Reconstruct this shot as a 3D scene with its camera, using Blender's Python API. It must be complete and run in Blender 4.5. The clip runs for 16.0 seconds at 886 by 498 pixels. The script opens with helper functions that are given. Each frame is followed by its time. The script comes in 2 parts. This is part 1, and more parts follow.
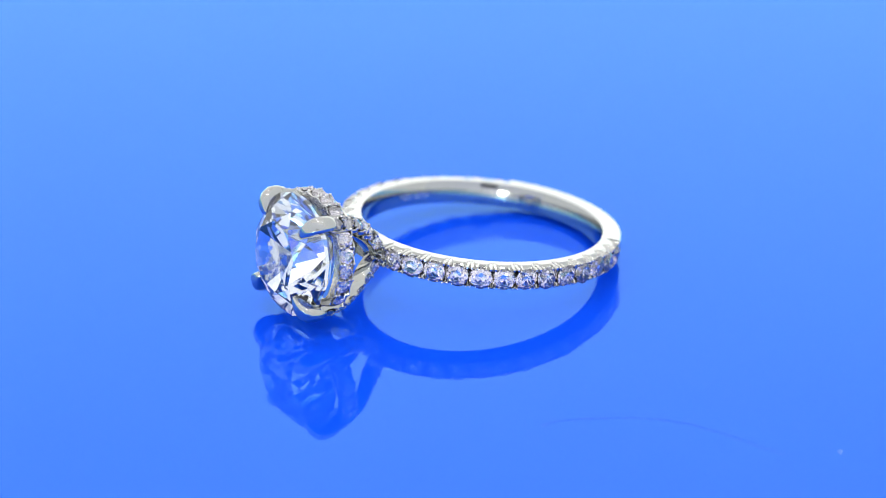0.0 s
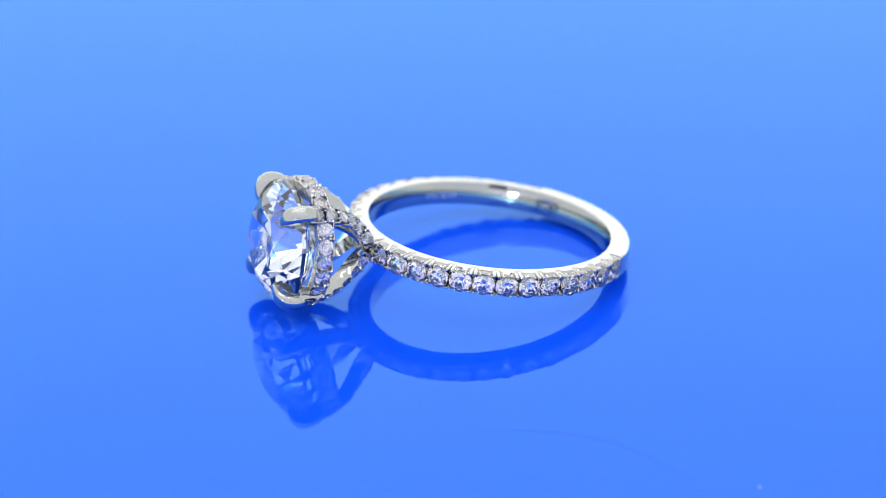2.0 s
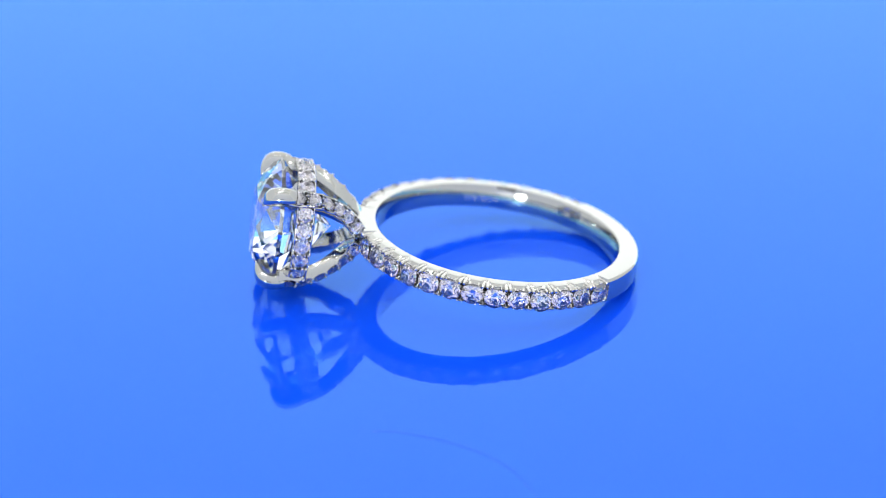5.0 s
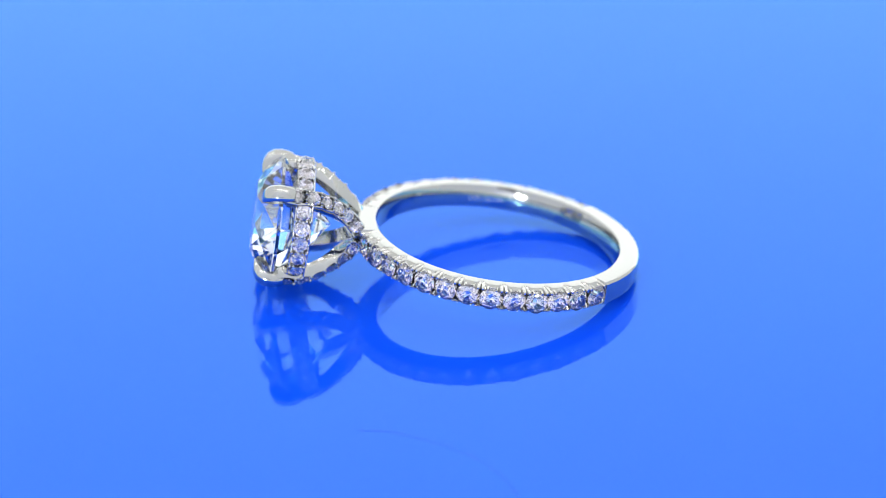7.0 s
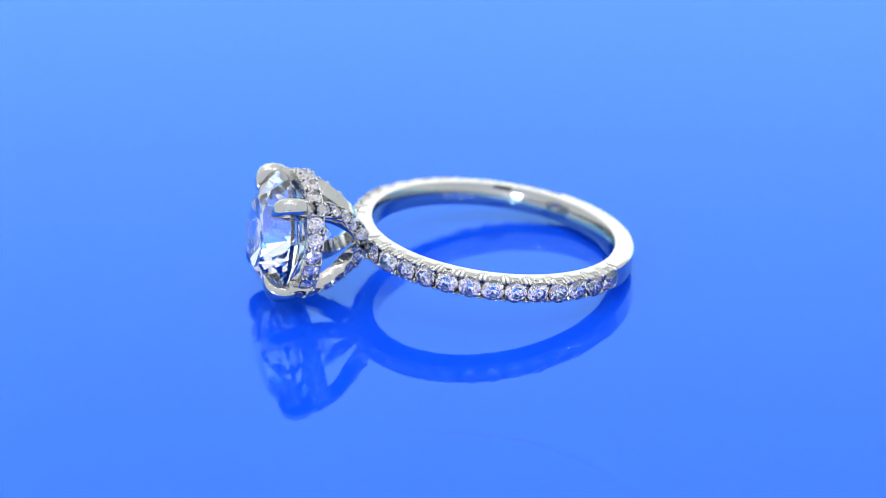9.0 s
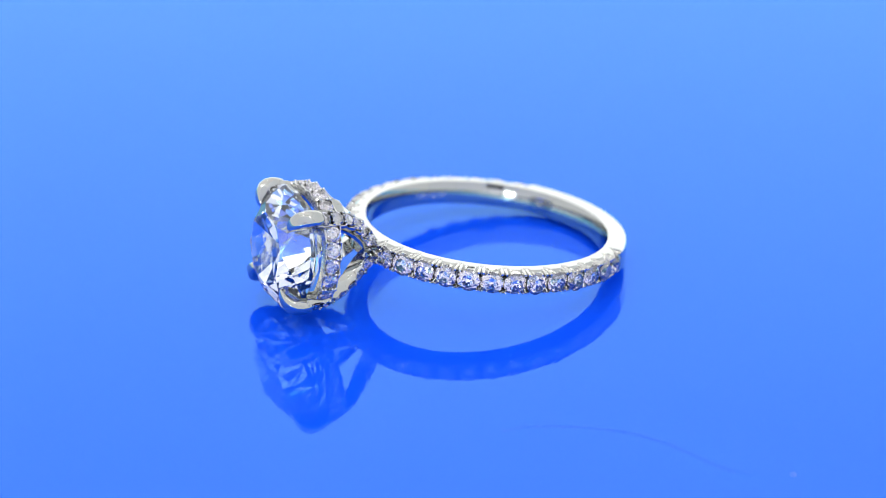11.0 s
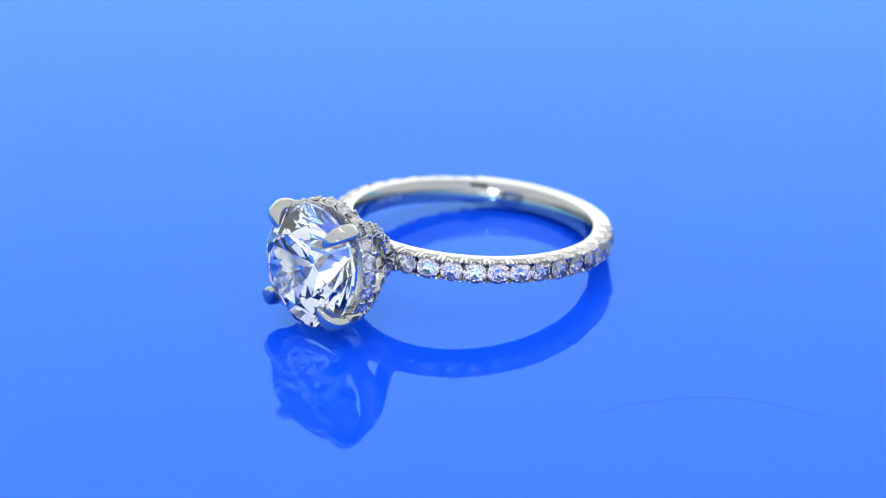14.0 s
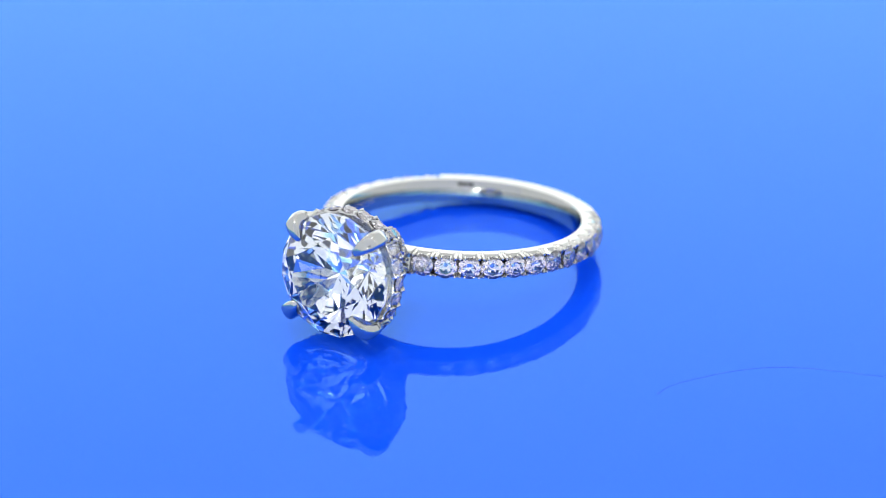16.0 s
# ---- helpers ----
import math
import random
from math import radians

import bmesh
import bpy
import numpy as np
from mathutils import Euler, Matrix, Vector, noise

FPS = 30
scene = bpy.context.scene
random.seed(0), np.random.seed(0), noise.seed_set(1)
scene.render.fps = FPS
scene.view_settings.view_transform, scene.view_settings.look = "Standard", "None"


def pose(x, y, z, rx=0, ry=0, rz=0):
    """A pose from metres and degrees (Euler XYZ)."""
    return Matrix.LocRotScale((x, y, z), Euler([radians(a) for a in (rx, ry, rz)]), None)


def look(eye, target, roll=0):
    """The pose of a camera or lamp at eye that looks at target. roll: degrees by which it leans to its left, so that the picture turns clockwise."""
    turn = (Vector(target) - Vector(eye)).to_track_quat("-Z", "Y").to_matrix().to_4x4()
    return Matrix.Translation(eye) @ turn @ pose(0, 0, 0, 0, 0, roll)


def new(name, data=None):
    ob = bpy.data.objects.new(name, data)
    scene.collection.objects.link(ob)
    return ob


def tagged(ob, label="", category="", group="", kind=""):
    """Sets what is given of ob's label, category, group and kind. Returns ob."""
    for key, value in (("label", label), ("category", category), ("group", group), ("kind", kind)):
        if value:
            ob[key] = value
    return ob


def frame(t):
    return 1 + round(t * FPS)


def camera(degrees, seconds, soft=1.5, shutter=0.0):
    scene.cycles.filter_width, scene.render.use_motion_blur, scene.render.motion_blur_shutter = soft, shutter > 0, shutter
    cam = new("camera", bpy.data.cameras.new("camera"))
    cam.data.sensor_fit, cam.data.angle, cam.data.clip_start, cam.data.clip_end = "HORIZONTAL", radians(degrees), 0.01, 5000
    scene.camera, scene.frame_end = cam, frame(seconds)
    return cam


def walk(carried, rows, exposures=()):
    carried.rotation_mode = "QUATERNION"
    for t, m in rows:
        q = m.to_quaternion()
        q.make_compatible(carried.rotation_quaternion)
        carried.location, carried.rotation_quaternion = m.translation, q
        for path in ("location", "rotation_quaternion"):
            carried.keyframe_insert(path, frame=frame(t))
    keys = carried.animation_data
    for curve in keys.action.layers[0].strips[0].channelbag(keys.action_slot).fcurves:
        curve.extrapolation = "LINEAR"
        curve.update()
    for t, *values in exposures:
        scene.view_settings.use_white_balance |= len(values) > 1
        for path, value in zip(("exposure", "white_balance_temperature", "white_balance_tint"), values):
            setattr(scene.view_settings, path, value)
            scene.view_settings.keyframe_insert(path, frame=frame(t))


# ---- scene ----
# camera: a macro view from 30 cm, still
cam = camera(12.0, 16.0, soft=0.85)
DIST, RISE = 0.2990, radians(26.258)
EYE = Vector((0.0, -DIST * math.cos(RISE), DIST * math.sin(RISE)))
YAW, DOWN = radians(-0.091), radians(25.813)
AIM = EYE + Vector((-math.sin(YAW) * math.cos(DOWN), math.cos(YAW) * math.cos(DOWN), -math.sin(DOWN)))
STAND = look(EYE, AIM, -0.462)
walk(cam, [(0.0, STAND), (16.0, STAND)])
cam.data.dof.use_dof = True
cam.data.dof.focus_distance = 0.291
cam.data.dof.aperture_fstop = 27.0

# turn of the plate, in degrees, time by time
TURNS = [(0.0, 34.1), (1.0, 28.4), (2.0, 22.65), (3.0, 16.93), (4.2, 10.05), (5.0, 5.5), (5.6, 2.1), (6.0, -0.1), (6.17, -0.7), (6.3, -0.5),
         (7.0, 3.4), (8.0, 9.35), (9.0, 15.35), (10.2, 22.45), (11.3, 28.95), (12.5, 36.0), (14.0, 44.9), (15.0, 50.85), (16.0, 56.78)]

# ------------------------------------------------------------ world and light
world = bpy.data.worlds.new("world")
scene.world = world
world.use_nodes = True
world.node_tree.nodes["Background"].inputs[0].default_value = (0.05, 0.05, 0.055, 1)
world.node_tree.nodes["Background"].inputs[1].default_value = 0.4
scene.view_settings.exposure = 0.0


# ------------------------------------------------------------ materials
def material(name, colour=(0.8, 0.8, 0.8), rough=0.5, metal=0.0, ior=1.5):
    m = bpy.data.materials.new(name)
    m.use_nodes = True
    b = m.node_tree.nodes["Principled BSDF"]
    b.inputs["Base Color"].default_value = (*colour, 1)
    b.inputs["Roughness"].default_value = rough
    b.inputs["Metallic"].default_value = metal
    b.inputs["IOR"].default_value = ior
    return m


def nodes_of(m):
    t = m.node_tree
    return t.nodes, t.links, t.nodes.get("Principled BSDF")


def relief(m, scale, strength, distance, detail=3.0, stretch=(1, 1, 1)):
    n, l, b = nodes_of(m)
    tc, mp, nz, bp = n.new("ShaderNodeTexCoord"), n.new("ShaderNodeMapping"), n.new("ShaderNodeTexNoise"), n.new("ShaderNodeBump")
    mp.inputs["Scale"].default_value = stretch
    nz.inputs["Scale"].default_value, nz.inputs["Detail"].default_value = scale, detail
    bp.inputs["Strength"].default_value, bp.inputs["Distance"].default_value = strength, distance
    l.new(tc.outputs["Object"], mp.inputs["Vector"])
    l.new(mp.outputs["Vector"], nz.inputs["Vector"])
    l.new(nz.outputs["Fac"], bp.inputs["Height"])
    l.new(bp.outputs["Normal"], b.inputs["Normal"])
    return nz


def rough_range(m, scale, lo, hi):
    n, l, b = nodes_of(m)
    tc, nz, mr = n.new("ShaderNodeTexCoord"), n.new("ShaderNodeTexNoise"), n.new("ShaderNodeMapRange")
    nz.inputs["Scale"].default_value, nz.inputs["Detail"].default_value = scale, 4
    mr.inputs["To Min"].default_value, mr.inputs["To Max"].default_value = lo, hi
    l.new(tc.outputs["Object"], nz.inputs["Vector"])
    l.new(nz.outputs["Fac"], mr.inputs["Value"])
    l.new(mr.outputs["Result"], b.inputs["Roughness"])


PLATINUM = material("polished_platinum", (0.50, 0.505, 0.485), 0.05, 1.0)
relief(PLATINUM, 900, 0.10, 0.00004, 4)
rough_range(PLATINUM, 1400, 0.015, 0.085)
BRIGHT_CUT = material("bright_cut_platinum", (0.66, 0.65, 0.62), 0.12, 1.0)
relief(BRIGHT_CUT, 5500, 0.9, 0.00008, 2)



def acrylic(name):
    """Blue acrylic: a blue body under a clear polished face, with a faint unevenness."""
    m = bpy.data.materials.new(name)
    m.use_nodes = True
    n, l = m.node_tree.nodes, m.node_tree.links
    n.clear()
    out, mix, fr = n.new("ShaderNodeOutputMaterial"), n.new("ShaderNodeMixShader"), n.new("ShaderNodeFresnel")
    body, gloss = n.new("ShaderNodeBsdfDiffuse"), n.new("ShaderNodeBsdfGlossy")
    tc, nz, tone = n.new("ShaderNodeTexCoord"), n.new("ShaderNodeTexNoise"), n.new("ShaderNodeMix")
    tone.data_type = "RGBA"
    nz.inputs["Scale"].default_value, nz.inputs["Detail"].default_value = 60, 5
    tone.inputs[6].default_value = (0.0035, 0.074, 0.88, 1)
    tone.inputs[7].default_value = (0.0042, 0.081, 0.92, 1)
    fr.inputs["IOR"].default_value = 1.65
    gloss.inputs["Color"].default_value = (0.395, 0.845, 1.0, 1)
    gloss.inputs["Roughness"].default_value = 0.012
    l.new(tc.outputs["Object"], nz.inputs["Vector"])
    l.new(nz.outputs["Fac"], tone.inputs[0])
    l.new(tone.outputs[2], body.inputs["Color"])
    l.new(fr.outputs[0], mix.inputs[0])
    l.new(body.outputs[0], mix.inputs[1])
    l.new(gloss.outputs[0], mix.inputs[2])
    l.new(mix.outputs[0], out.inputs["Surface"])
    return m


PLATE_BLUE = acrylic("blue_acrylic")


def diamond(name, tint, ior):
    m = bpy.data.materials.new(name)
    m.use_nodes = True
    n, l = m.node_tree.nodes, m.node_tree.links
    n.clear()
    out, g = n.new("ShaderNodeOutputMaterial"), n.new("ShaderNodeBsdfGlass")
    g.inputs["Color"].default_value = (*tint, 1)
    g.inputs["Roughness"].default_value = 0.0
    g.inputs["IOR"].default_value = ior
    l.new(g.outputs[0], out.inputs["Surface"])
    return m


DIAMOND = diamond("clear_diamond", (0.99, 1.0, 1.0), 2.05)
MELEE = diamond("small_clear_diamond", (1.0, 0.985, 1.0), 2.417)


def glowing(name, colour, strength, body=(0.3, 0.3, 0.3)):
    m = material(name, body, 0.9)
    b = m.node_tree.nodes["Principled BSDF"]
    b.inputs["Emission Color"].default_value = (*colour, 1)
    b.inputs["Emission Strength"].default_value = strength
    return m




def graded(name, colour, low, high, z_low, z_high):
    """Tent fabric with its own painted glow, ramped by height; no lamp stands behind it."""
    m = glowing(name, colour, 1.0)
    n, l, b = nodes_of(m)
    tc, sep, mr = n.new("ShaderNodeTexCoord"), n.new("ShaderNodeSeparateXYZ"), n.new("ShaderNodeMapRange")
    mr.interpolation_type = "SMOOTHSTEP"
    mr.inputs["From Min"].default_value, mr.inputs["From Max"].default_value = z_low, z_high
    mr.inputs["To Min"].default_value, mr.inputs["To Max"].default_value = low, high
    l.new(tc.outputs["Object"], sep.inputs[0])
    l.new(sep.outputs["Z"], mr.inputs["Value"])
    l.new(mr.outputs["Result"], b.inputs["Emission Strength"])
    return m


FABRIC_BACK = graded("tent_back_glow_ramp", (0.97, 1.0, 0.99), 1.61, 1.10, 0.08, 0.30)
# the glow is put into the fabric itself, tuned per panel; the front is bluish
FABRIC = glowing("glowing_tent_fabric", (0.95, 1.0, 1.04), 0.60)
FABRIC_FRONT = glowing("glowing_tent_fabric_front", (0.87, 0.93, 1.06), 0.60)
FABRIC_TOP = glowing("glowing_tent_roof", (1.0, 1.0, 0.97), 0.66)
SPARKLE_LED = glowing("sparkle_led", (1.0, 0.98, 0.95), 75.0)
LED = glowing("white_led", (1.0, 0.97, 0.92), 480.0)
DARK_CLOTH = material("dark_room_wall", (0.03, 0.03, 0.032), 0.9)
relief(DARK_CLOTH, 90, 0.3, 0.002)
BLACK_METAL = material("black_lamp_housing", (0.02, 0.02, 0.02), 0.45)
HAIR = material("dark_hair", (0.03, 0.06, 0.25), 0.6)
DUST = material("pale_dust", (0.75, 0.78, 0.85), 0.8)


# ------------------------------------------------------------ mesh helpers (millimetres in, metres out)
def part(name, bm, mat, parent, label=""):
    me = bpy.data.meshes.new(name)
    bm.normal_update()
    bm.to_mesh(me)
    bm.free()
    me.materials.append(mat)
    ob = new(name, me)
    if parent is not None:
        ob.parent = parent
    return tagged(ob, label)


def mm(bm):
    bmesh.ops.scale(bm, vec=(0.001, 0.001, 0.001), verts=bm.verts)
    return bm


def smooth(ob, angle=40):
    me = ob.data
    me.polygons.foreach_set("use_smooth", [True] * len(me.polygons))
    me.set_sharp_from_angle(angle=radians(angle))
    return ob


def box(bm, lo, hi):
    v = [bm.verts.new((x, y, z)) for z in (lo[2], hi[2]) for y in (lo[1], hi[1]) for x in (lo[0], hi[0])]
    for f in ((0, 2, 3, 1), (4, 5, 7, 6), (0, 1, 5, 4), (2, 6, 7, 3), (0, 4, 6, 2), (1, 3, 7, 5)):
        bm.faces.new([v[i] for i in f])


def loft(bm, rings, closed=False, caps=True):
    """Skin a list of rings of points, each a closed loop of as many points."""
    rows = [[bm.verts.new(p) for p in ring] for ring in rings]
    n = len(rows[0])
    for a in range(len(rows) if closed else len(rows) - 1):
        lo, hi = rows[a], rows[(a + 1) % len(rows)]
        for i in range(n):
            bm.faces.new((lo[i], lo[(i + 1) % n], hi[(i + 1) % n], hi[i]))
    if caps and not closed:
        bm.faces.new(rows[0][::-1])
        bm.faces.new(rows[-1])


def brilliant(r):
    """A round brilliant of girdle radius r with all its facets; the table faces +z, the girdle lies at z = 0."""
    bm = bmesh.new()
    hc, hp, g = 0.33 * r, 0.862 * r, 0.032 * r
    pol = lambda a, rad, z: bm.verts.new((rad * math.cos(radians(a)), rad * math.sin(radians(a)), z))
    c = math.cos(radians(22.5))
    T = [pol(45 * i, 0.57 * r, hc + g) for i in range(8)]
    M = [pol(45 * i + 22.5, 0.80 * r, hc * (1 - (0.80 * c - 0.57) / 0.43) + g) for i in range(8)]
    G = [pol(22.5 * i, r, g) for i in range(16)]
    B = [pol(22.5 * i, r, -g) for i in range(16)]
    L = [pol(45 * i + 22.5, 0.24 * r, -hp * (1 - 0.24 * c) - g) for i in range(8)]
    K = bm.verts.new((0, 0, -hp - g))
    bm.faces.new(T)
    for i in range(8):
        j = (i + 1) % 8
        bm.faces.new((T[i], M[i], T[j]))
        bm.faces.new((T[i], M[i - 1], G[2 * i], M[i]))
        bm.faces.new((M[i], G[2 * i], G[2 * i + 1]))
        bm.faces.new((M[i], G[2 * i + 1], G[(2 * i + 2) % 16]))
        bm.faces.new((L[i], B[2 * i + 1], B[2 * i]))
        bm.faces.new((L[i], B[(2 * i + 2) % 16], B[2 * i + 1]))
        bm.faces.new((K, L[i], B[2 * i], L[i - 1]))
    for i in range(16):
        j = (i + 1) % 16
        bm.faces.new((G[i], B[i], B[j], G[j]))
    bmesh.ops.recalc_face_normals(bm, faces=bm.faces)
    return mm(bm)


def facing(place, out, side):
    """A pose at place (mm) whose z looks along out and whose x leans towards side."""
    z = Vector(out).normalized()
    y = z.cross(Vector(side)).normalized()
    x = y.cross(z)
    m = Matrix((x, y, z)).transposed().to_4x4()
    m.translation = Vector(place) * 0.001
    return m


def bezier(a, b, c, d, t):
    a, b, c, d = Vector(a), Vector(b), Vector(c), Vector(d)
    return a * (1 - t) ** 3 + b * 3 * t * (1 - t) ** 2 + c * 3 * t * t * (1 - t) + d * t ** 3


def bead(bm, foot, tip, r):
    """A setting bead: a short tapered post with a rounded top."""
    foot, tip = Vector(foot), Vector(tip)
    z = (tip - foot).normalized()
    x = z.orthogonal().normalized()
    y = z.cross(x)
    rings = []
    for along, k in ((0.0, 1.25), (0.62, 1.0), (0.84, 0.86), (0.96, 0.5)):
        p = foot.lerp(tip, along)
        rings.append([p + (x * math.cos(a) + y * math.sin(a)) * r * k for a in (math.tau * i / 8 for i in range(8))])
    loft(bm, rings)


# ------------------------------------------------------------ the place: a light tent round a blue turning plate
def tent():
    def panel(name, lo, hi, mat, label):
        bm = bmesh.new()
        box(bm, lo, hi)
        return tagged(part(name, bm, mat, None, label), category="wall", kind="structure")
    panel("wall_back", (-0.35, 0.40, -0.03), (0.35, 0.404, 0.5), FABRIC_BACK, "pale fabric back of a light tent, own glow ramped brighter downwards")
    panel("wall_side_1", (-0.354, -0.185, -0.03), (-0.35, 0.40, 0.5), FABRIC, "glowing white fabric side of a light tent")
    panel("wall_side_2", (0.35, -0.185, -0.03), (0.354, 0.40, 0.5), FABRIC, "glowing white fabric side of a light tent")
    tagged(panel("ceiling", (-0.35, -0.185, 0.5), (0.35, 0.40, 0.504), FABRIC_TOP, "glowing white fabric roof of a light tent"), category="ceiling")
    # front with the opening for the camera
    bm = bmesh.new()
    w, z0, z1 = 0.017, 0.081, 0.108
    for lo, hi in (((-0.35, -0.189, -0.03), (-w, -0.185, 0.5)), ((w, -0.189, -0.03), (0.35, -0.185, 0.5)),
                   ((-w, -0.189, -0.03), (w, -0.185, z0)), ((-w, -0.189, z1), (w, -0.185, 0.5))):
        box(bm, lo, hi)
    tagged(part("wall_front", bm, FABRIC_FRONT, None, "glowing bluish-white fabric front of a light tent with an opening"), category="wall", kind="structure")
    # dark border added round the opening, unseen: gives the metal and stone dark reflections
    bm = bmesh.new()
    for lo, hi in (((-w - 0.012, -0.1848, z0 - 0.006), (-w, -0.183, z1 + 0.006)), ((w, -0.1848, z0 - 0.006), (w + 0.012, -0.183, z1 + 0.006)),
                   ((-w, -0.1848, z0 - 0.006), (w, -0.183, z0)), ((-w, -0.1848, z1), (w, -0.183, z1 + 0.006))):
        box(bm, lo, hi)
    tagged(part("trim", bm, DARK_CLOTH, None, "added dark border round the tent opening, unseen, for dark reflections"), category="trim", kind="structure")
    bm = bmesh.new()
    box(bm, (-0.9, -0.9, -0.05), (0.9, 0.9, 1.0))
    bmesh.ops.reverse_faces(bm, faces=bm.faces)
    tagged(part("wall_room", bm, DARK_CLOTH, None, "dark walls of the room round the tent"), category="wall", kind="structure")
    bm = bmesh.new()
    box(bm, (-0.35, -0.185, -0.035), (0.35, 0.40, -0.0302))
    tagged(part("floor", bm, FABRIC, None, "white fabric floor of the light tent, with its own glow"), category="floor", kind="structure")


def lamp(x, y, z, aim, diodes=5):
    """A small spotlight with one to five bright white diodes."""
    head = new("spotlight")
    tagged(head, "small black spotlight with bright white diodes, out of view", "lamp", "spotlights in the tent")
    head.matrix_world = look((x, y, z), aim)
    bm = bmesh.new()
    rings = [[(r * math.cos(math.tau * i / 24), r * math.sin(math.tau * i / 24), zz) for i in range(24)]
             for zz, r in ((0.030, 0.008), (0.028, 0.013), (0.001, 0.0155), (0.0, 0.0155))]
    loft(bm, rings[::-1])
    smooth(part("housing", bm, BLACK_METAL, head))
    for dx, dy in ((0, 0), (0.011, 0.004), (-0.010, 0.006), (0.004, -0.012), (-0.006, -0.010))[:diodes]:
        bm = bmesh.new()
        bmesh.ops.create_uvsphere(bm, u_segments=12, v_segments=8, radius=0.0026)
        bmesh.ops.translate(bm, verts=bm.verts, vec=(dx, dy, -0.0022))
        smooth(part("diode", bm, LED, head, "bright white diode"), 180)
    return head


def sparkle_strip(y):
    """A strip of small diodes under the tent's roof, unseen, added for sparkle in the stones."""
    strip = new("sparkle_strip")
    tagged(strip, "added strip of white diodes under the tent roof, unseen, for sparkle", "lamp", "strips under the roof")
    strip.matrix_world = pose(0, y, 0.498)
    bm = bmesh.new()
    box(bm, (-0.30, -0.006, -0.003), (0.30, 0.006, 0.002))
    part("rail", bm, BLACK_METAL, strip)
    for k in range(14):
        bm = bmesh.new()
        bmesh.ops.create_uvsphere(bm, u_segments=10, v_segments=6, radius=0.0044)
        bmesh.ops.translate(bm, verts=bm.verts, vec=(-0.286 + 0.044 * k, 0, -0.0065))
        smooth(part("diode", bm, SPARKLE_LED, strip, "bright white diode"), 180)
    return strip


def plate():
    ob = new("turntable_plate")
    tagged(ob, "glossy blue acrylic plate on a turntable", "turntable")
    bm = bmesh.new()
    prof = ((0.0005, 0.0), (0.146, 0.0), (0.1494, -0.0006), (0.15, -0.002), (0.15, -0.0085), (0.149, -0.010), (0.0005, -0.010))
    n = 128
    rows = [[bm.verts.new((r * math.cos(math.tau * i / n), r * math.sin(math.tau * i / n), z)) for i in range(n)] for r, z in prof]
    for a in range(len(rows) - 1):
        for i in range(n):
            bm.faces.new((rows[a][i], rows[a + 1][i], rows[a + 1][(i + 1) % n], rows[a][(i + 1) % n]))
    bm.faces.new(rows[0])
    bm.faces.new(rows[-1][::-1])
    smooth(part("disc", bm, PLATE_BLUE, ob), 30)
    bm = bmesh.new()
    rings = [[(r * math.cos(math.tau * i / 48), r * math.sin(math.tau * i / 48), z) for i in range(48)]
             for z, r in ((-0.030, 0.062), (-0.024, 0.062), (-0.022, 0.058), (-0.0102, 0.058))]
    loft(bm, rings)
    smooth(part("base", bm, BLACK_METAL, ob, "black turntable base"), 30)
    return ob


# ------------------------------------------------------------ the ring (its x points to the head, its z along the finger)
PITCH = 9.5
STONES = [17.75 + PITCH * k for k in range(13)]
EDGE = STONES[-1] + PITCH / 2
R_OUT, R_IN, HALF = 10.02, 8.40, 0.87
U_GIRDLE, R_STONE, ROLL = 15.75, 4.38, -1.0
HEAD_Y, HEAD_Z = -0.03, 0.09


def oval(a):
    """The hoop is a little longer along the head's axis: the factor on its radius at angle a (degrees)."""
    return 1 + 0.013 * math.cos(2 * radians(a - 8.9))


def to_head(u, r, a):
    """A point of the head: u along its axis, r from the axis at angle a (degrees; 0 is +y, 90 is +z), in mm."""
    a = radians(a + ROLL)
    return Vector((u, HEAD_Y + r * math.cos(a), HEAD_Z + r * math.sin(a)))


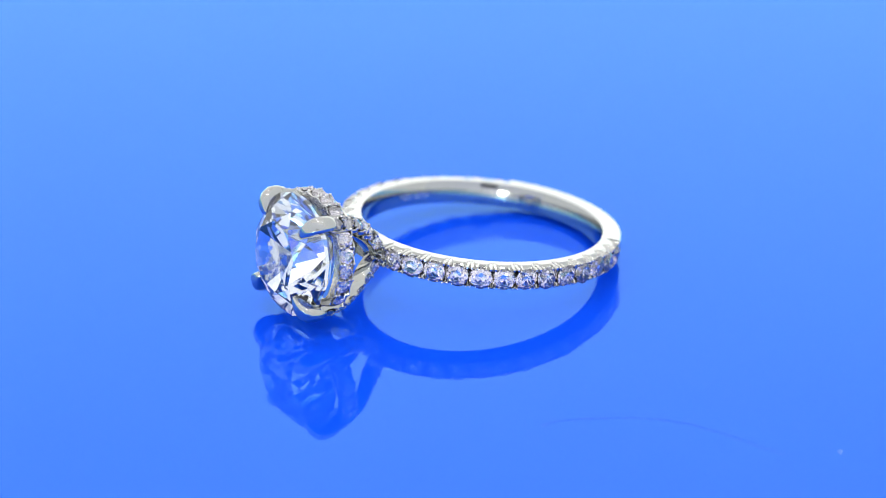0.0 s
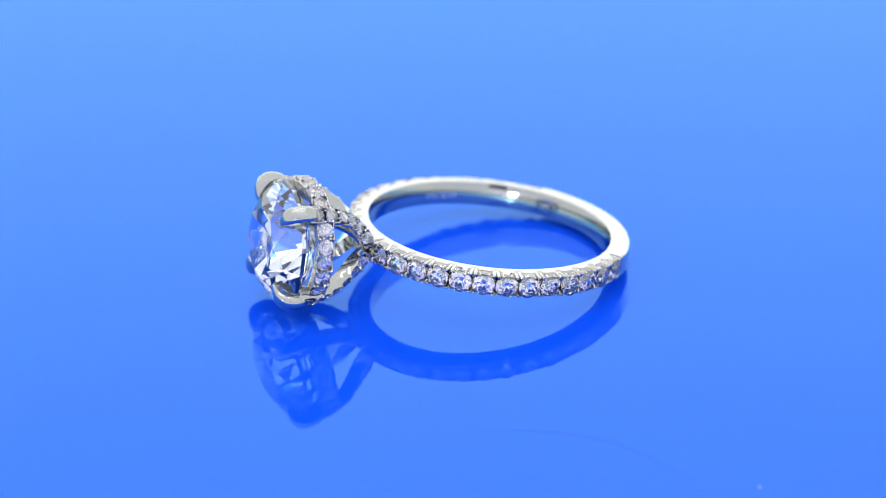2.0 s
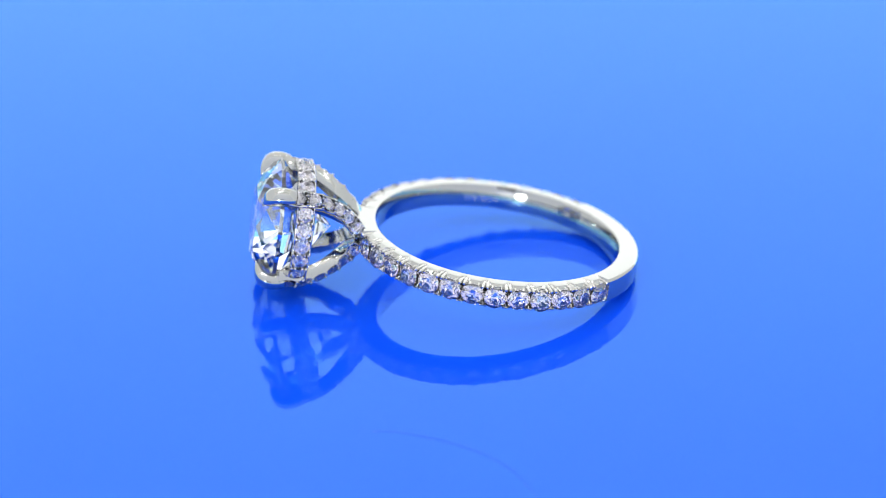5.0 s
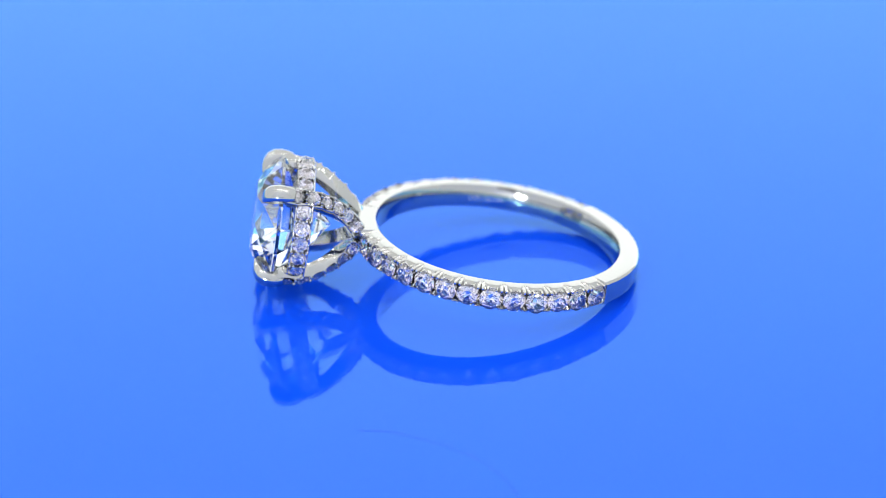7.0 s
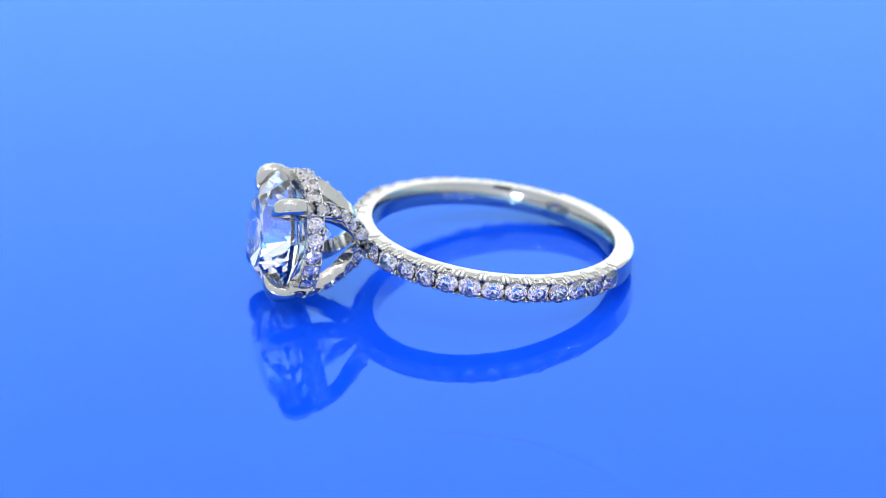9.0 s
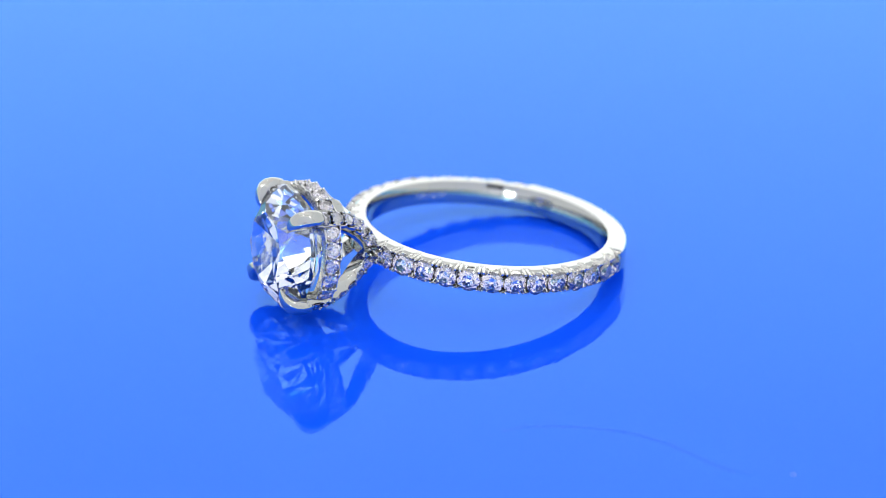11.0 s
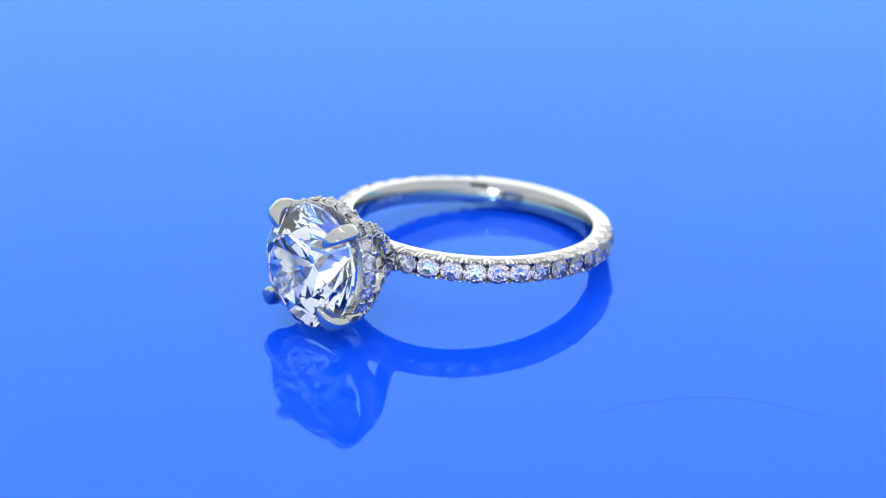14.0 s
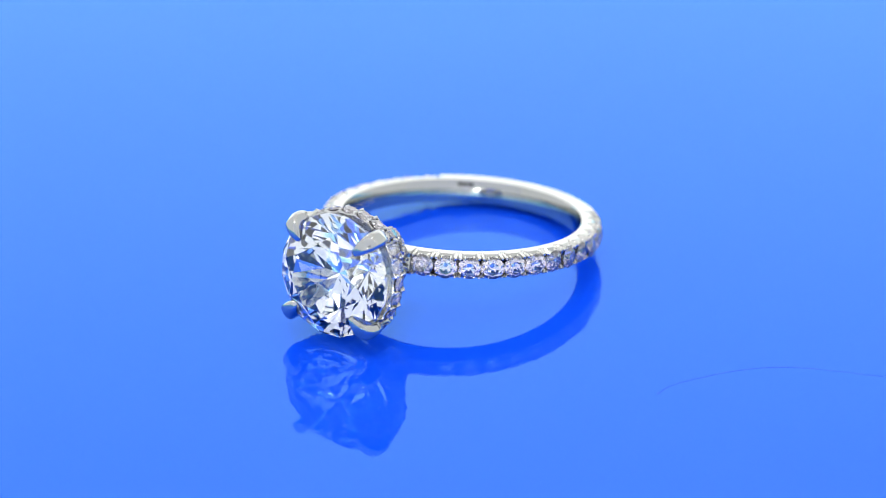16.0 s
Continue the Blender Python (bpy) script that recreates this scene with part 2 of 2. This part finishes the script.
def ring():
    top = new("engagement_ring")
    tagged(top, "platinum diamond ring with round stone lying on blue plate", "ring")

    # band: a hoop whose outer edges are cut away in fishtails where the stones sit
    bm, rings, n = bmesh.new(), [], 2160
    for i in range(n):
        a = 360 * i / n
        off = a if a < 180 else 360 - a
        half = HALF
        inner = [(R_IN + 0.25 * ((q + 0.35) / 1.35) ** 2, half * q) for q in (-0.9, -0.7, -0.5, -0.3, -0.1, 0.1, 0.3, 0.5, 0.7, 0.9)]
        inner = [(R_IN + 0.42, -half), (R_IN + 0.22, -half * 0.97)] + inner + [(R_IN + 0.24, half * 0.97), (R_IN + 0.29, half)]
        if STONES[0] - PITCH / 2 <= off <= EDGE:
            phase = (off - STONES[0] + PITCH / 2) / PITCH
            near = abs(phase - round(phase))            # 0 at a post, 0.5 at a stone's middle
            post = max(0.0, 1 - near / 0.24)
            fold = 0.5 - 0.5 * math.cos(math.tau * min(near, 0.28) / 0.14)
            lip = 9.40 - 0.42 * post
            crest = max(0.0, 1 - near / 0.07)
            drop = 0.25 + 0.09 * fold - 0.15 * crest
            floor = 8.98 + 0.85 * max(0.0, 1 - near / 0.09)
            outer = [(lip - 0.16, half), (lip, half - 0.012), (lip + 0.5 * (9.86 - lip), half - 0.6 * drop), (9.86 + 0.12 * crest, half - 1.25 * drop),
                     (9.66 + 0.24 * crest, half - 0.46), (floor, 0.30)]
        else:
            outer = [(9.70, half), (9.86, half - 0.015), (9.94, half - 0.06), (R_OUT, half - 0.16), (R_OUT + 0.01, half - 0.34), (R_OUT + 0.02, 0.25)]
        prof = inner + outer + [(r, -z) for r, z in outer[::-1]]
        k = oval(a)
        c, s = k * math.cos(radians(a)), k * math.sin(radians(a))
        rings.append([(r * c, r * s, z) for r, z in prof])
    loft(bm, rings, closed=True)
    bmesh.ops.recalc_face_normals(bm, faces=bm.faces)
    smooth(part("band", mm(bm), PLATINUM, top, "polished platinum band"), 24)

    # worn marks engraved inside the hoop
    bm = bmesh.new()
    for deg, wide, tall in ((-80.5, 0.30, 0.36), (-83.4, 0.42, 0.40), (-86.6, 0.34, 0.30), (-89.8, 0.44, 0.38), (-93.0, 0.36, 0.34), (-95.6, 0.26, 0.38)):
        r = (R_IN + 0.02) * oval(deg)
        start = len(bm.verts)
        box(bm, (r - 0.055, -wide / 2, -0.12 - tall / 2), (r + 0.05, wide / 2, -0.12 + tall / 2))
        bm.verts.ensure_lookup_table()
        bmesh.ops.rotate(bm, verts=bm.verts[start:], cent=(0, 0, 0), matrix=Matrix.Rotation(radians(deg), 3, "Z"))
    part("engraving", mm(bm), BRIGHT_CUT, top, "unreadable worn marks inside the band")

    # beads that hold the stones of the band, in split pairs at every post
    bm = bmesh.new()
    for side in (1, -1):
        for k in range(len(STONES) + 1):
            for shift, size in ((-3.0, 0.11), (-0.95, 0.145), (0.95, 0.145), (3.0, 0.11)):
                deg = side * (STONES[0] - PITCH / 2 + PITCH * k + shift)
                a, q = radians(deg), oval(deg)
                for z in (-0.68, 0.68):
                    bead(bm, Vector((9.2 * q * math.cos(a), 9.2 * q * math.sin(a), z)),
                         Vector((10.05 * q * math.cos(a), 10.05 * q * math.sin(a), z * 0.95)), size)
    bmesh.ops.recalc_face_normals(bm, faces=bm.faces)
    tagged(smooth(part("bead_setting", mm(bm), BRIGHT_CUT, top, "row of small platinum beads")), kind="stuff")

    # centre stone
    stone = part("center_diamond", brilliant(R_STONE), DIAMOND, top, "large clear round brilliant diamond")
    stone.matrix_local = facing(to_head(U_GIRDLE, 0, 0), (1, 0, 0), to_head(0, 1, 11) - to_head(0, 0, 0))

    # basket: prongs, pave rails between them, arms down to the band
    rail_u, rail_r = 14.10, 4.27
    small = brilliant(0.58)
    small_me = bpy.data.meshes.new("small_diamond")
    small.to_mesh(small_me)
    small.free()
    small_me.materials.append(MELEE)
    big = brilliant(0.82)
    band_me = bpy.data.meshes.new("band_diamond")
    big.to_mesh(band_me)
    big.free()
    band_me.materials.append(MELEE)

    rng = random.Random(7)

    def melee(me, m):
        ob = new("pave_diamond", me)
        ob.parent = top
        ob.matrix_local = m @ pose(0, 0, 0, rng.uniform(-10, 10), rng.uniform(-10, 10), rng.uniform(0, 45))
        return ob

    for q in range(4):
        ang = 45 + 90 * q
        # prong: a round claw bent over the crown
        path = [(14.95, 4.40, 0.46), (15.12, 4.48, 0.55), (15.4, 4.54, 0.59), (15.75, 4.57, 0.61), (16.1, 4.52, 0.62), (16.38, 4.34, 0.61), (16.56, 4.06, 0.54),
                (16.67, 3.74, 0.45), (16.76, 3.46, 0.34), (16.83, 3.24, 0.23), (16.86, 3.13, 0.10)]
        pts = [to_head(u, r, ang) for u, r, w in path]
        side = (to_head(0, 1, ang + 90) - to_head(0, 0, 0)).normalized()
        rings = []
        for i, p in enumerate(pts):
            d = (pts[min(i + 1, len(pts) - 1)] - pts[max(i - 1, 0)]).normalized()
            up = d.cross(side).normalized()
            w = path[i][2]
            rings.append([p + side * w * math.copysign(abs(math.cos(t)) ** 0.6, math.cos(t)) + up * w * 0.92 * math.copysign(abs(math.sin(t)) ** 0.6, math.sin(t))
                          for t in (math.tau * k / 28 for k in range(28))])
        bm = bmesh.new()
        loft(bm, rings)
        bmesh.ops.recalc_face_normals(bm, faces=bm.faces)
        smooth(part("prong", mm(bm), PLATINUM, top, "polished rounded claw prong"), 50)

        # rail from this prong to the next
        bm, rings, steps = bmesh.new(), [], 40
        n_st = 5
        for i in range(steps + 1):
            f = i / steps
            a = ang + 6 + 78 * f
            bulge = rail_r - 0.14 * math.cos(radians((f - 0.5) * 180))
            wv = 0.16 * abs(math.sin(math.pi * f * n_st))
            prof = [(-0.60, -0.55), (-0.66, 0.14 - wv), (-0.61, 0.24 - wv), (-0.54, 0.24 - wv), (-0.47, -0.3), (0.47, -0.3), (0.54, 0.24 - wv), (0.61, 0.24 - wv),
                    (0.66, 0.14 - wv), (0.60, -0.55)]
            rings.append([to_head(rail_u + du, bulge + dr, a) for du, dr in prof])
        loft(bm, rings)
        for k in range(n_st + 1):
            a = ang + 6 + 78 * k / n_st
            rr = rail_r - 0.14 * math.sin(math.pi * k / n_st)
            for du in (-0.52, -0.27, 0.27, 0.52):
                bead(bm, to_head(rail_u + du, rr - 0.1, a), to_head(rail_u + du * 0.94, rr + 0.36, a), 0.125)
        bmesh.ops.recalc_face_normals(bm, faces=bm.faces)
        smooth(part("gallery_rail", mm(bm), BRIGHT_CUT, top, "platinum rail set with small diamonds"))
        for k in range(n_st):
            a = ang + 6 + 78 * (k + 0.5) / n_st
            rr = rail_r - 0.14 * math.sin(math.pi * (k + 0.5) / n_st)
            melee(small_me, facing(to_head(rail_u, rr + 0.10, a), to_head(0, 1, a) - to_head(0, 0, 0), (1, 0, 0)))

        # arm from the prong to the shoulder of the band
        sy = 1 if q in (0, 3) else -1
        sz = 1 if q in (0, 1) else -1
        p0 = to_head(15.35, 4.50, ang)
        p3 = Vector((9.9, sy * 1.7, sz * 0.40))
        p1 = p0 + Vector((-2.7, 0, 0))
        p2 = Vector((11.3, sy * 1.6, sz * 2.3))
        bm, rings, steps, n_a = bmesh.new(), [], 48, 6
        stations = []
        for i in range(steps + 1):
            f = i / steps
            p = bezier(p0, p1, p2, p3, f)
            d = (bezier(p0, p1, p2, p3, min(f + 0.02, 1)) - bezier(p0, p1, p2, p3, max(f - 0.02, 0))).normalized()
            axis = Vector((p.x, HEAD_Y, HEAD_Z * (1 - f)))
            out = (p - axis)
            out = (out - d * out.dot(d)).normalized()
            sd = d.cross(out).normalized()
            k = 1.14 - 0.24 * f
            wv = 0.14 * abs(math.sin(math.pi * f * n_a))
            prof = [(-0.50, -0.75), (-0.60, 0.18 - wv), (-0.55, 0.28 - wv), (-0.46, 0.28 - wv), (-0.40, -0.15), (0.40, -0.15), (0.46, 0.28 - wv), (0.55, 0.28 - wv),
                    (0.60, 0.18 - wv), (0.50, -0.75)]
            rings.append([p + sd * a * k + out * b for a, b in prof])
            stations.append((p, out, d, sd, k))
        loft(bm, rings)
        for j in range(n_a + 1):
            p, out, d, sd, k = stations[round(steps * j / n_a)]
            for s in (-0.44, -0.22, 0.22, 0.44):
                bead(bm, p + sd * s * k - out * 0.1, p + sd * s * k * 0.96 + out * 0.40, 0.12)
        bmesh.ops.recalc_face_normals(bm, faces=bm.faces)
        smooth(part("basket_arm", mm(bm), PLATINUM, top, "platinum arm set with small diamonds"))
        for j in range(n_a):
            p, out, d, sd, k = stations[round(steps * (j + 0.5) / n_a)]
            melee(small_me, facing(p + out * 0.17, out, d) @ Matrix.Scale(0.85 * k, 4))

    # stones of the band
    for side in (1, -1):
        for a in STONES:
            t = radians(side * a)
            c = Vector((math.cos(t), math.sin(t), 0))
            melee(band_me, facing(c * 9.86 * oval(side * a), c, (0, 0, 1)))
    return top


def hair():
    """A fine hair that lies on the plate."""
    cu = bpy.data.curves.new("hair", "CURVE")
    cu.dimensions = "3D"
    sp = cu.splines.new("BEZIER")
    pts = HAIR_PATH
    sp.bezier_points.add(len(pts) - 1)
    for b, (x, y) in zip(sp.bezier_points, pts):
        b.co = (x * 0.001, y * 0.001, 0.000014)
        b.handle_left_type = b.handle_right_type = "AUTO"
    cu.bevel_depth = 0.000007
    cu.materials.append(HAIR)
    return tagged(new("hair", cu), "fine dark hair lying on the blue plate", "hair")


HAIR_PATH = [(-6.3, -21.85), (-5.2, -21.95), (-4.0, -22.45), (-2.6, -23.3), (-1.3, -24.15), (0.3, -25.6), (1.7, -27.5), (2.7, -29.9), (3.45, -32.4), (4.1, -34.2)]


def speck(name, x, y, size, mat, label):
    """A tiny ragged crumb on the plate."""
    bm = bmesh.new()
    bmesh.ops.create_icosphere(bm, subdivisions=2, radius=size)
    for v in bm.verts:
        v.co *= 1 + 0.5 * noise.noise(v.co / size * 1.7 + Vector((x, y, 0)))
        v.co.z *= 0.45
    low = min(v.co.z for v in bm.verts)
    bmesh.ops.translate(bm, verts=bm.verts, vec=(x * 0.001, y * 0.001, -low))
    return tagged(smooth(part(name, bm, mat, None, label), 60), category="dust")


def on_plate(m, turn):
    return pose(0, 0, 0, 0, 0, turn) @ m


# the ring's resting pose on the plate at turn 0
RING_REST = Matrix.Translation((0.004261, 0.000693, 0.002520)) @ pose(0, 0, 0, 0, 0, 192.485) @ pose(0, 0, 0, 0, -8.85, 0) @ pose(0, 0, 0, 0, 0, -13.465)

tent()
lamp(-0.053, -0.170, 0.038, (0, 0, 0.003))
# overhead spotlight, unseen, added only to give the stones more sparkle
lamp(-0.02, -0.09, 0.44, (0, 0, 0))
for strip_y in (-0.12, 0.10):
    sparkle_strip(strip_y)
PLATE = plate()
RING = ring()
STRAND = hair()
FLUFF = speck("dust_speck", 7.34, -36.05, 0.00006, DUST, "pale speck of dust on the blue plate")
CRUMB = speck("lint_crumb", -6.39, -21.86, 0.00006, HAIR, "dark crumb of lint on the blue plate")


def motions():
    for thing, rest in ((PLATE, Matrix.Identity(4)), (RING, RING_REST), (STRAND, Matrix.Identity(4)),
                        (FLUFF, Matrix.Identity(4)), (CRUMB, Matrix.Identity(4))):
        walk(thing, [(t, on_plate(rest, a)) for t, a in TURNS])


motions()
